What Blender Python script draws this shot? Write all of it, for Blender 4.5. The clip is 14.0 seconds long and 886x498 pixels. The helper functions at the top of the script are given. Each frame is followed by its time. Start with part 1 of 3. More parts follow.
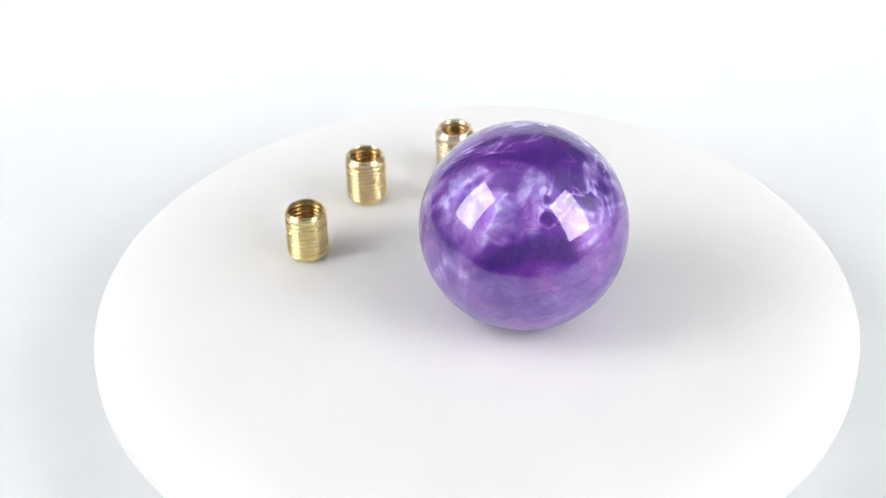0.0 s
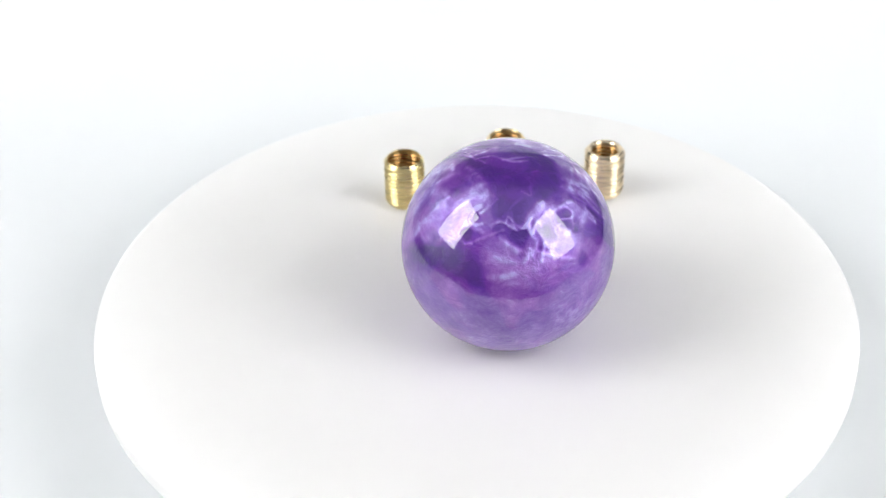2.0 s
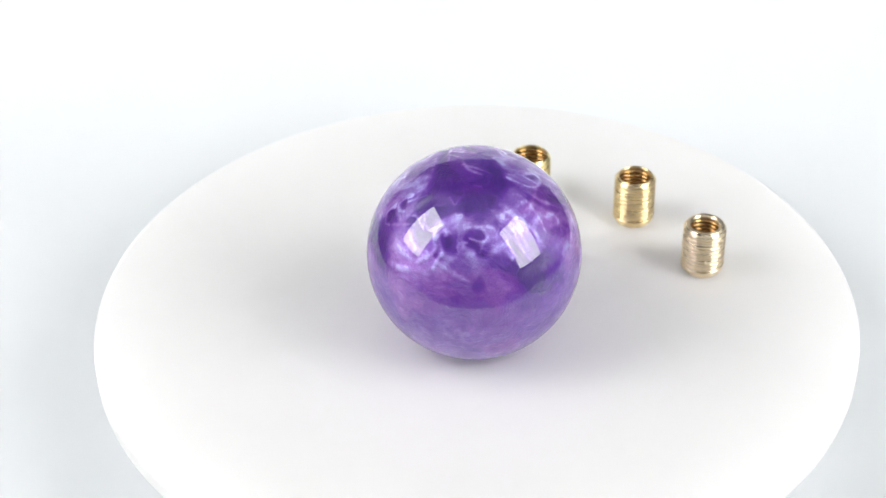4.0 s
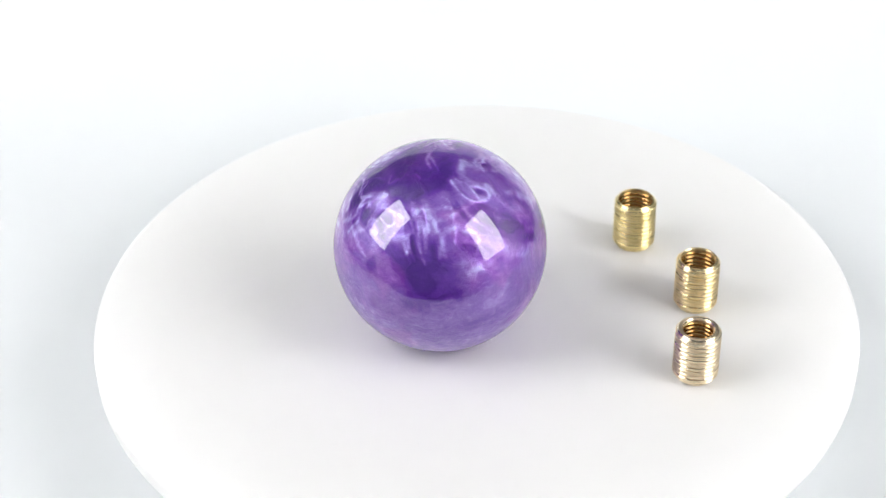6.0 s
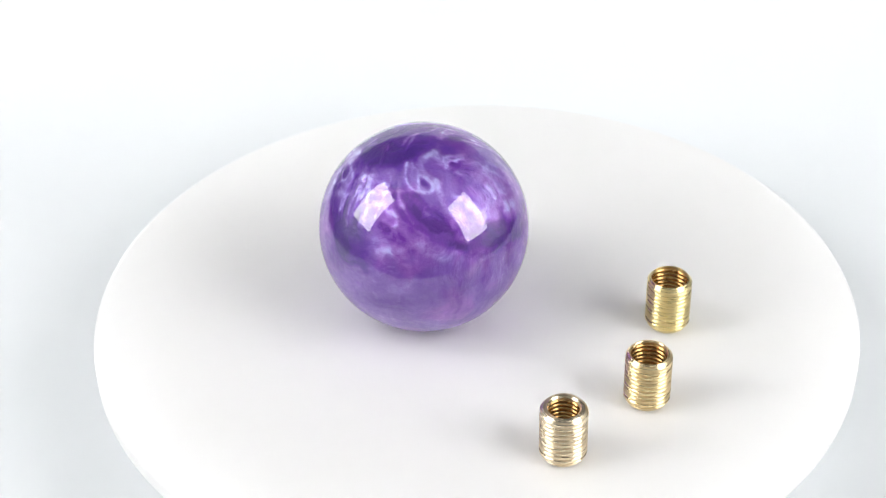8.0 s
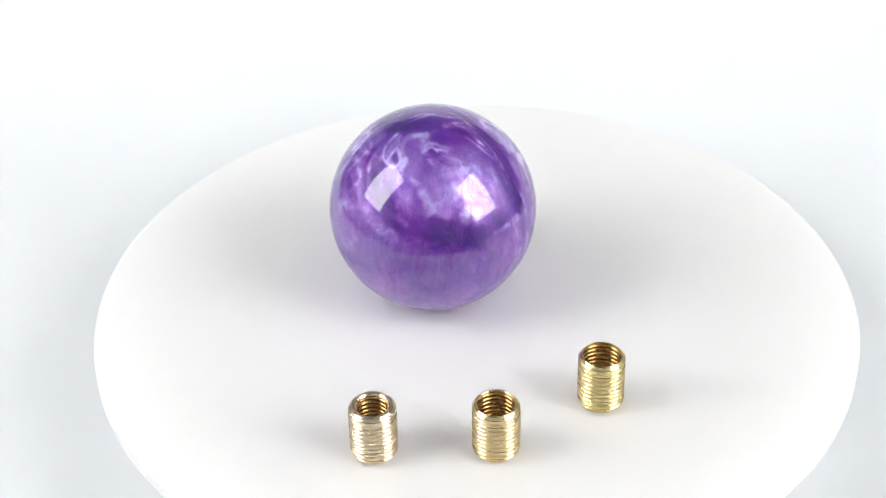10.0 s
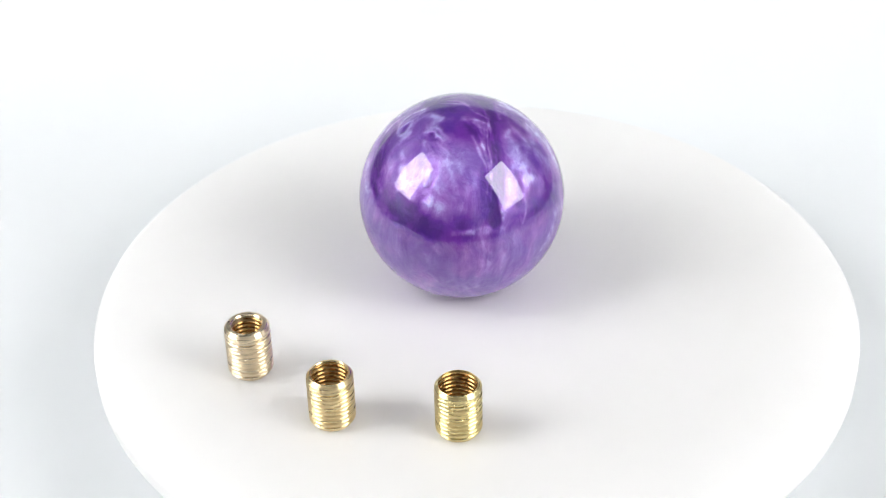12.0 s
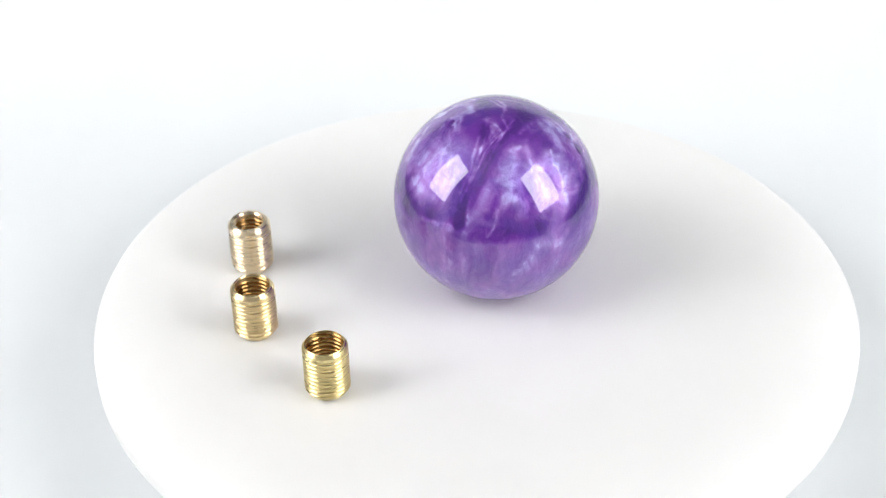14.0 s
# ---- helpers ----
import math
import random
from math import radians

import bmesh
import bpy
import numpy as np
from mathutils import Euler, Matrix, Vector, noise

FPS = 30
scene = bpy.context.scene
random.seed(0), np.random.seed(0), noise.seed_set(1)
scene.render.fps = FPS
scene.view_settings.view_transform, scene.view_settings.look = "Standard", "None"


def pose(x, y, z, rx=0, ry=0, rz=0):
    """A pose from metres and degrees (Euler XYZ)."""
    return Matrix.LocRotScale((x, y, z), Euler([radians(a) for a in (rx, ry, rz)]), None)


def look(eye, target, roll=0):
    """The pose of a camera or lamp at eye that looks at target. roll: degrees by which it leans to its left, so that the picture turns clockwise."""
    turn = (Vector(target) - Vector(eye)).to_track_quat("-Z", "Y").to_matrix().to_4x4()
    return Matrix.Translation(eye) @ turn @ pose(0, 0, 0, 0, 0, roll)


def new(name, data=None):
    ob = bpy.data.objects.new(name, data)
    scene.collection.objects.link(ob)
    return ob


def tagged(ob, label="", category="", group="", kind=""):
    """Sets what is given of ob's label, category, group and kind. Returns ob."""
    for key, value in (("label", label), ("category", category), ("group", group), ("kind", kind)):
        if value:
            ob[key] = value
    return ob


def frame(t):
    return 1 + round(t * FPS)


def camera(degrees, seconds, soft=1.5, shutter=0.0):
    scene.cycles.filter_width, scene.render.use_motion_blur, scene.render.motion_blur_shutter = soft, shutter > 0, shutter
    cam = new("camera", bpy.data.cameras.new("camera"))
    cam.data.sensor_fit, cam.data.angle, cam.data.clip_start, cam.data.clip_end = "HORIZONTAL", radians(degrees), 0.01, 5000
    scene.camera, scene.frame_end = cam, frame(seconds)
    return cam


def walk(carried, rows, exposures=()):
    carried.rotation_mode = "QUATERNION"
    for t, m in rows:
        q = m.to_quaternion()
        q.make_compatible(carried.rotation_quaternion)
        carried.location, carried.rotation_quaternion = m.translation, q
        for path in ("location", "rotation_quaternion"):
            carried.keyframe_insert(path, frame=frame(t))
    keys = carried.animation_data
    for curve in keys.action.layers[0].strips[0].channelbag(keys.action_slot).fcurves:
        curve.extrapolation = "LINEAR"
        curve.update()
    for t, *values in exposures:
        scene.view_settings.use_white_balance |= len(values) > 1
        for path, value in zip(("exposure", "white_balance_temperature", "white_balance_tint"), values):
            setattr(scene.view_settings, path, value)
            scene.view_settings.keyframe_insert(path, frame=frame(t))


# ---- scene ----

SPIN = -20.74            # degrees a second, clockwise seen from above
R_BALL, BALL_SINK = 0.027, 0.0020
PLATTER_R, PLATTER_T, PAPER_Z = 0.1005, 0.006, -0.028
TABLE_Z, FLOOR_Z = PAPER_Z - 0.0007, -0.785
BALL_AT = (0.01281, -0.00161)
INSERT_AT = ((-0.00530, 0.06294), (-0.03090, 0.04939), (-0.04595, 0.02223))

# ---- camera: it stands still ----
EYE = Vector((0.0, -0.34756, 0.27032))
YAW, PITCH, ROLL = radians(-1.3364), radians(36.1067), -1.4538
AHEAD = Vector((math.sin(YAW) * math.cos(PITCH), math.cos(YAW) * math.cos(PITCH), -math.sin(PITCH)))
cam = camera(30.045, 14.0, soft=1.1)
cam.data.dof.use_dof = True
cam.data.dof.focus_distance = 0.388
cam.data.dof.aperture_fstop = 20.0
walk(cam, [(0.0, look(EYE, EYE + AHEAD, ROLL)), (14.0, look(EYE, EYE + AHEAD, ROLL))], exposures=[(0.0, 0.77), (14.0, 0.77)])

# ---- light: two softboxes, seen mirrored in the ball; their shells' glow is added fill ----
SOFTBOX_GLOW, SHELL_FILL = 3.9, 42.0
world = bpy.data.worlds.new("world")
world.use_nodes = True
world.node_tree.nodes["Background"].inputs[0].default_value = (0.6, 0.7, 0.8, 1)
world.node_tree.nodes["Background"].inputs[1].default_value = 0.02
scene.world = world


# ---- materials ----
class Nodes:
    """A short hand for building one node material."""

    def __init__(self, name):
        self.mat = bpy.data.materials.new(name)
        self.mat.use_nodes = True
        self.tree = self.mat.node_tree
        self.bsdf = self.tree.nodes["Principled BSDF"]

    def add(self, kind, **sets):
        node = self.tree.nodes.new(kind)
        for key, value in sets.items():
            if key == "operation":
                node.operation = value
            elif key == "interpolation_type":
                node.interpolation_type = value
            elif key == "data_type":
                node.data_type = value
            elif key == "blend_type":
                node.blend_type = value
            elif key == "feature":
                node.feature = value
        return node

    def put(self, socket, value):
        if isinstance(value, bpy.types.NodeSocket):
            self.tree.links.new(value, socket)
        else:
            socket.default_value = value

    def math(self, op, a, b=0.0, c=0.0):
        n = self.add("ShaderNodeMath", operation=op)
        self.put(n.inputs[0], a), self.put(n.inputs[1], b), self.put(n.inputs[2], c)
        return n.outputs[0]

    def vec(self, op, a, b=(0, 0, 0), scale=None):
        n = self.add("ShaderNodeVectorMath", operation=op)
        self.put(n.inputs[0], a), self.put(n.inputs[1], b)
        if scale is not None:
            self.put(n.inputs["Scale"], scale)
        return n.outputs["Value"] if op in ("DISTANCE", "LENGTH") else n.outputs["Vector"]

    def noise(self, vector, scale, detail=3.0, rough=0.55, distortion=0.0, colour=False):
        n = self.add("ShaderNodeTexNoise")
        self.put(n.inputs["Vector"], vector), self.put(n.inputs["Scale"], scale), self.put(n.inputs["Detail"], detail)
        self.put(n.inputs["Roughness"], rough), self.put(n.inputs["Distortion"], distortion)
        return n.outputs["Color" if colour else "Fac"]

    def remap(self, value, lo, hi, to_lo, to_hi, smooth=False):
        n = self.add("ShaderNodeMapRange", interpolation_type="SMOOTHSTEP" if smooth else "LINEAR")
        for i, v in enumerate((value, lo, hi, to_lo, to_hi)):
            self.put(n.inputs[i], v)
        return n.outputs[0]

    def ramp(self, value, stops):
        n = self.add("ShaderNodeValToRGB")
        while len(n.color_ramp.elements) < len(stops):
            n.color_ramp.elements.new(0.5)
        for e, (at, colour) in zip(n.color_ramp.elements, stops):
            e.position, e.color = at, (*colour, 1)
        self.put(n.inputs[0], value)
        return n.outputs[0]

    def bump(self, height, strength, distance):
        n = self.add("ShaderNodeBump")
        self.put(n.inputs["Strength"], strength), self.put(n.inputs["Distance"], distance), self.put(n.inputs["Height"], height)
        return n.outputs[0]

    def object_space(self):
        return self.add("ShaderNodeTexCoord").outputs["Object"]

    def set(self, **values):
        for key, value in values.items():
            self.put(self.bsdf.inputs[key.replace("_", " ")], value)
        return self.mat


def plain(name, colour, rough, spread=0.06, grain=40.0, relief=0.0, metal=0.0, spec=0.5):
    """A surface of one colour with two scales of tone and a fine relief."""
    n = Nodes(name)
    at = n.object_space()
    tone = n.math("ADD", n.math("MULTIPLY", n.noise(at, grain, 4), 0.5), n.math("MULTIPLY", n.noise(at, grain / 9, 2), 0.5))
    lo, hi = [tuple(min(1, c * k) for c in colour) for k in (1 - spread, 1 + spread)]
    n.set(Base_Color=n.ramp(tone, ((0.3, lo), (0.7, hi))), Roughness=n.remap(tone, 0.3, 0.7, rough * 0.9, rough * 1.1), Metallic=metal, Specular_IOR_Level=spec)
    if relief:
        n.set(Normal=n.bump(n.noise(at, grain * 12, 3), 0.3, relief))
    return n.mat


# the marbling: strokes of deep colour (below nought) and of pearl (above), each with its strength, its half
# width in degrees, and the longitudes and latitudes that it runs through
def painter(points, sway, fine):
    """A field over the given points of a unit ball, and a function that draws strokes into it; sway and fine bend the strokes."""
    bent = np.array([Vector(p) + sway * noise.noise_vector(Vector(p) * 4.5) + fine * noise.noise_vector(Vector(p) * 13) for p in points])
    bent /= np.linalg.norm(bent, axis=1)[:, None]
    field = np.zeros(len(bent))

    def rounded(way):
        """The way through the given places as a smooth curve."""
        if len(way) < 3:
            return way
        ends = [2 * way[0] - way[1]] + way + [2 * way[-1] - way[-2]]
        curve = []
        for a, b, c, d in zip(ends, ends[1:], ends[2:], ends[3:]):
            for u in (0.0, 0.25, 0.5, 0.75):
                curve.append(0.5 * (2 * b + (c - a) * u + (2 * a - 5 * b + 4 * c - d) * u * u + (3 * b - a - 3 * c + d) * u ** 3))
        return [p / np.linalg.norm(p) for p in curve + [way[-1]]]

    def draw(strength, width, *way):
        way = rounded([np.array((math.cos(radians(la)) * math.cos(radians(lo)), math.cos(radians(la)) * math.sin(radians(lo)), math.sin(radians(la)))) for lo, la in way])
        middle = sum(way) / len(way)
        reach = max(np.linalg.norm(p - middle) for p in way) + 3.2 * radians(width)
        there = np.nonzero(np.linalg.norm(bent - middle, axis=1) < reach)[0]
        spot = bent[there]
        near = np.full(len(spot), 9.0)
        for a, b in zip(way, way[1:] + way[-1:]):
            run = b - a
            along = np.clip((spot - a) @ run / max(run @ run, 1e-9), 0, 1)
            near = np.minimum(near, np.linalg.norm(spot - a - along[:, None] * run, axis=1))
        field[there] += strength * np.exp(-(near / radians(width)) ** 2)

    return field, draw


def marbling(points):
    """The broad marbling, from -1 (deep) to 1 (pearl)."""
    field, draw = painter(points, 0.022, 0.005)
    # the side that faces -90 degrees
    draw(-0.9, 8.1, (-167, 47), (-167, 65), (-148, 80), (-45, 77), (-29, 62))
    draw(-0.8, 6.4, (-45, 64), (-37, 50), (-40, 41))
    draw(-0.8, 4.1, (-6, 43), (-26, 36))
    draw(-0.7, 4.1, (-78, 36))
    draw(-0.6, 2.6, (-78, 49))
    draw(-0.9, 5.8, (-115, 8), (-100, 17), (-85, 24), (-73, 27))
    draw(-0.6, 5.2, (-91, 10))
    draw(-0.5, 4.6, (-147, 17), (-134, 13))
    draw(0.5, 5.2, (-160, 40), (-148, 53), (-137, 60))
    draw(0.5, 6.4, (-146, 44))
    draw(0.5, 4.1, (-148, 31), (-140, 28))
    draw(0.5, 5.8, (-112, 33), (-103, 44), (-91, 53))
    draw(0.7, 4.1, (-83, 56), (-66, 61))
    draw(0.6, 1.7, (-83, 44), (-86, 32), (-76, 29))
    draw(0.8, 1.2, (-81, 43), (-67, 41))
    draw(0.7, 2.0, (-19, 55), (-36, 46), (-35, 39), (-41, 25))
    draw(0.5, 1.7, (-14, 39), (-26, 27), (-37, 22))
    draw(0.5, 2.3, (-53, 23), (-47, 17), (-42, 18))
    draw(0.5, 3.5, (-117, 23))
    draw(0.6, 1.2, (-167, 65), (-161, 81))
    # the side that faces -28 degrees
    draw(-0.8, 7.5, (-105, 65), (-43, 78), (27, 72))
    draw(-0.8, 5.8, (-36, 67), (-39, 54))
    draw(-0.7, 5.2, (6, 64), (26, 57))
    draw(-0.9, 3.8, (-44, 39), (-37, 44))
    draw(-0.9, 4.1, (-23, 40))
    draw(-0.8, 2.3, (-80, 47))
    draw(-0.8, 2.3, (-79, 37))
    draw(-0.9, 5.2, (-87, 22), (-70, 17))
    draw(-0.8, 2.6, (-4, 19))
    draw(-0.9, 4.6, (28, 30), (19, 21))
    draw(-0.6, 2.6, (12, 47), (20, 30))
    draw(-0.4, 4.1, (-44, 11))
    draw(-0.4, 3.5, (-17, 12))
    draw(0.8, 3.5, (-90, 55), (-76, 68))
    draw(0.8, 1.7, (-84, 34), (-85, 46), (-75, 56))
    draw(0.5, 2.9, (-86, 29))
    draw(0.9, 0.9, (-51, 48), (-45, 44), (-37, 45), (-31, 50))
    draw(0.5, 1.4, (-52, 56), (-42, 49))
    draw(0.5, 3.5, (-20, 53), (-11, 50))
    draw(0.8, 1.4, (-33, 43), (-32, 36))
    draw(0.7, 2.0, (12, 56), (23, 43))
    draw(0.6, 0.9, (32, 53), (32, 42))
    draw(0.6, 1.4, (38, 42), (35, 29))
    draw(0.5, 2.9, (-54, 36), (-50, 32))
    draw(0.6, 2.9, (-9, 36), (-6, 26))
    draw(0.6, 1.4, (66, 61), (67, 52))
    # the side that faces 24 degrees
    draw(-0.9, 7.5, (-55, 63), (-32, 77), (26, 77))
    draw(-0.7, 4.6, (11, 66))
    draw(-0.6, 3.5, (-52, 53), (-30, 57))
    draw(-0.7, 2.0, (-31, 40))
    draw(-0.8, 3.2, (0, 38))
    draw(-0.9, 7.2, (27, 19), (24, 6))
    draw(-0.7, 1.7, (11, 50), (23, 33))
    draw(-0.8, 2.6, (61, 54), (73, 43))
    draw(-0.8, 4.6, (91, 37), (83, 23))
    draw(-0.7, 3.2, (-4, 19))
    draw(-0.6, 3.5, (34, 41))
    draw(0.9, 0.9, (-57, 48), (-46, 46))
    draw(0.7, 0.9, (-54, 50), (-50, 57))
    draw(0.7, 1.2, (-55, 39), (-45, 33))
    draw(0.6, 2.3, (-36, 46), (-33, 54))
    draw(0.7, 1.2, (-27, 35), (-31, 42))
    draw(0.7, 2.9, (0, 32), (8, 38))
    draw(0.6, 1.2, (3, 48), (3, 43), (-3, 41))
    draw(0.8, 0.9, (6, 45), (18, 26))
    draw(0.7, 0.9, (14, 47), (24, 33))
    draw(0.4, 4.1, (19, 64), (52, 64))
    draw(0.8, 2.0, (27, 53), (31, 41))
    draw(0.8, 1.2, (75, 74), (76, 67))
    draw(0.7, 1.2, (82, 63), (95, 57), (81, 53), (73, 57))
    draw(0.5, 1.7, (54, 71), (61, 59), (76, 45), (88, 38))
    draw(0.4, 2.3, (66, 34), (71, 26))
    draw(0.5, 2.9, (53, 20), (65, 22))
    draw(0.4, 2.3, (-35, 28), (-24, 23))
    draw(0.3, 4.3, (45, 31))
    # the side that faces 76 degrees
    draw(-0.8, 4.6, (-11, 49), (1, 70), (50, 87))
    draw(-0.8, 4.6, (3, 31), (29, 17))
    draw(-0.8, 4.1, (26, 32), (41, 19))
    draw(-0.7, 2.6, (53, 34))
    draw(-0.9, 3.5, (69, 42), (81, 31), (94, 26))
    draw(-0.7, 2.3, (63, 50), (74, 40))
    draw(-0.5, 2.6, (85, 55))
    draw(-0.8, 4.1, (124, 22))
    draw(-0.6, 3.5, (153, 53), (152, 40))
    draw(-0.6, 2.9, (140, 35), (129, 27))
    draw(0.8, 0.9, (15, 30), (8, 46), (1, 51))
    draw(0.6, 0.9, (22, 34), (15, 45))
    draw(0.7, 1.7, (26, 46), (25, 56))
    draw(0.5, 4.1, (25, 60), (56, 59))
    draw(0.7, 3.2, (55, 40))
    draw(0.5, 1.7, (60, 35), (57, 29), (48, 24))
    draw(0.7, 1.4, (58, 66), (52, 71))
    draw(0.8, 1.2, (72, 70), (83, 63), (87, 56))
    draw(0.6, 1.4, (67, 50), (83, 46))
    draw(0.8, 1.2, (109, 76), (119, 68), (144, 64))
    draw(0.7, 1.4, (117, 60), (137, 48))
    draw(0.6, 3.5, (120, 40), (128, 29))
    draw(0.4, 5.8, (116, 48))
    draw(0.6, 1.2, (143, 39), (145, 34))
    draw(0.3, 3.5, (78, 27), (93, 18), (110, 17))
    # the side that faces 138 degrees
    draw(-0.8, 3.5, (69, 34), (55, 47), (51, 66))
    draw(-0.8, 4.1, (87, 32), (101, 24))
    draw(-0.8, 5.2, (112, 26), (130, 23), (142, 17), (158, 11))
    draw(-0.8, 2.3, (68, 82), (-138, 76), (-150, 65))
    draw(-0.9, 2.0, (-157, 60), (-172, 38), (179, 19))
    draw(-0.7, 3.5, (-139, 37), (-155, 23))
    draw(-0.6, 2.3, (-175, 73), (-169, 67))
    draw(0.5, 1.2, (55, 45), (48, 58))
    draw(0.7, 1.2, (79, 54), (57, 70))
    draw(0.6, 1.2, (62, 38), (81, 29))
    draw(0.9, 1.4, (110, 68), (126, 69), (145, 64))
    draw(0.6, 1.7, (82, 72), (113, 76))
    draw(0.6, 2.6, (121, 58), (134, 49))
    draw(0.8, 2.6, (119, 36), (122, 32))
    draw(0.4, 7.2, (132, 41))
    draw(0.6, 4.1, (154, 50), (148, 41))
    draw(0.6, 0.9, (-176, 62), (-178, 47), (-178, 34))
    draw(0.8, 0.9, (-170, 48), (-176, 30), (-177, 23))
    draw(0.7, 1.4, (-160, 37), (-166, 28))
    draw(0.4, 4.6, (150, 29))
    # the side that faces 190 degrees
    draw(-0.8, 3.8, (112, 38), (115, 55), (137, 74))
    draw(-0.8, 3.5, (121, 24), (137, 15), (155, 14))
    draw(-0.6, 5.2, (159, 70))
    draw(-0.9, 2.3, (-154, 82), (-90, 75))
    draw(-0.8, 5.2, (-142, 66), (-107, 55), (-93, 42))
    draw(-0.9, 2.3, (-178, 39), (179, 18))
    draw(-0.5, 1.4, (-170, 48), (-176, 36))
    draw(-0.4, 5.2, (163, 21))
    draw(-0.4, 5.8, (-153, 17))
    draw(-0.6, 2.9, (-107, 26), (-117, 17))
    draw(-0.5, 2.3, (-121, 39), (-131, 17))
    draw(0.7, 3.5, (134, 38), (139, 29))
    draw(0.5, 2.9, (166, 34), (167, 44))
    draw(0.4, 3.5, (146, 56), (166, 56))
    draw(0.7, 0.9, (-178, 51), (180, 36))
    draw(0.9, 0.9, (-153, 67), (-167, 54), (-176, 39))
    draw(0.8, 0.9, (-175, 78), (-152, 73), (-151, 67))
    draw(0.6, 1.2, (-129, 75), (-152, 69))
    draw(0.5, 5.8, (-153, 50), (-161, 36))
    draw(0.5, 4.1, (-158, 33), (-162, 27))
    draw(0.5, 4.1, (-128, 45))
    draw(0.9, 1.2, (-113, 38), (-113, 33))
    draw(0.9, 1.2, (-115, 27), (-118, 23))
    draw(0.4, 4.1, (-125, 27))
    draw(0.4, 2.9, (-140, 8), (-124, 1))
    # the lower half
    draw(-0.20, 3.5, (175, 5), (177, -23))
    draw(-0.17, 3.8, (-165, 6), (-170, -14))
    draw(0.17, 4.6, (-140, -6), (-152, -19))
    draw(0.17, 3.8, (-119, 1), (-129, -22))
    draw(-0.17, 3.1, (-130, 1), (-142, -22))
    draw(0.13, 3.1, (-157, 3), (-160, -19))
    draw(-0.13, 5.4, (-153, -29))
    draw(0.20, 3.5, (-170, 8), (176, -13))
    draw(-0.20, 2.3, (178, 14), (175, -4))
    draw(0.13, 2.3, (167, 6), (172, -16))
    draw(-0.17, 5.4, (91, 1), (111, 2), (130, 2))
    draw(0.17, 5.4, (99, 12), (107, 10))
    draw(-0.13, 5.4, (116, -15), (142, -16))
    draw(0.17, 3.8, (139, -3))
    draw(-0.20, 4.6, (27, -19), (68, -9), (96, -4))
    draw(0.17, 3.8, (97, 14), (112, 16))
    draw(0.13, 6.1, (48, 0), (68, 2))
    draw(-0.17, 3.8, (102, -19), (117, -8))
    draw(0.17, 4.6, (88, -25), (54, -27))
    draw(0.20, 3.8, (16, 9), (-9, 3))
    draw(0.17, 3.5, (-1, -11), (-20, -12))
    draw(-0.17, 3.5, (-70, -2), (-56, -5))
    draw(-0.17, 3.5, (-35, -5), (-50, -13))
    draw(0.17, 4.6, (-79, 3), (-65, -18))
    draw(-0.13, 3.5, (-15, -1))
    draw(0.13, 2.6, (-29, 1), (-41, 3))
    draw(-0.17, 3.8, (-112, -10), (-85, -7))
    draw(0.20, 3.1, (-56, 8), (-70, -2))
    draw(0.17, 2.6, (-48, 8), (-52, -5))
    draw(0.20, 2.6, (-133, 5), (-128, 4))
    draw(-0.17, 3.5, (-100, -22), (-78, -17))
    draw(0.17, 4.6, (-115, -3))
    draw(0.17, 3.5, (-70, -25), (-57, -20))
    draw(-0.13, 3.1, (-67, 5), (-59, -10))
    draw(0.20, 3.8, (62, 14), (42, 7))
    draw(0.17, 3.5, (51, -6), (69, 4))
    draw(-0.17, 4.6, (-3, -2), (27, -13))
    draw(0.17, 5.4, (-22, -3), (-5, -15))
    draw(-0.17, 3.5, (42, -12), (58, -10))
    draw(0.17, 4.6, (21, -1), (8, -15))
    # finer marks between those sides
    draw(0.5, 4.2, (-131, 55), (-132, 38), (-117, 19))
    draw(-0.7, 7.8, (-76, 70))
    draw(-0.7, 4.8, (-40, 59))
    draw(-0.8, 2.1, (-76, 49))
    draw(-0.8, 3.6, (-76, 38))
    draw(-0.8, 2.7, (-58, 43))
    draw(-0.7, 3.3, (-57, 53))
    draw(0.8, 0.9, (-82, 41), (-80, 52), (-71, 50), (-68, 57))
    draw(0.7, 0.9, (-71, 35), (-59, 41), (-53, 43))
    draw(-0.7, 4.8, (-105, 14), (-92, 21), (-72, 28))
    draw(0.9, 0.9, (-2, 49), (1, 43), (-10, 43))
    draw(-0.7, 2.4, (-4, 36))
    draw(-0.7, 3.0, (-21, 40))
    draw(0.6, 2.4, (-18, 54))
    draw(0.5, 4.2, (-48, 19))
    draw(0.5, 4.2, (-57, 29))
    draw(0.8, 0.9, (-48, 54), (-44, 44), (-33, 45))
    draw(0.7, 0.9, (-63, 45), (-55, 47), (-44, 44))
    draw(0.5, 3.6, (-26, 55), (-33, 45), (-24, 34))
    draw(-0.8, 2.7, (-2, 45))
    draw(0.7, 0.9, (-6, 49), (3, 49), (6, 44))
    draw(-0.6, 2.4, (-2, 37))
    draw(0.6, 3.6, (-113, 58), (-107, 46))
    draw(0.5, 3.0, (-86, 64))
    draw(-0.7, 4.8, (-82, 23))
    draw(0.6, 2.4, (-24, 48), (-1, 49))
    draw(0.7, 1.2, (61, 72), (67, 59), (82, 53), (92, 59))
    draw(0.5, 1.2, (24, 53), (45, 55))
    draw(-0.7, 4.2, (29, 23))
    draw(-0.6, 3.0, (27, 38), (26, 15))
    draw(0.5, 4.2, (100, 39))
    draw(0.5, 3.0, (45, 44))
    draw(0.6, 1.5, (77, 74))
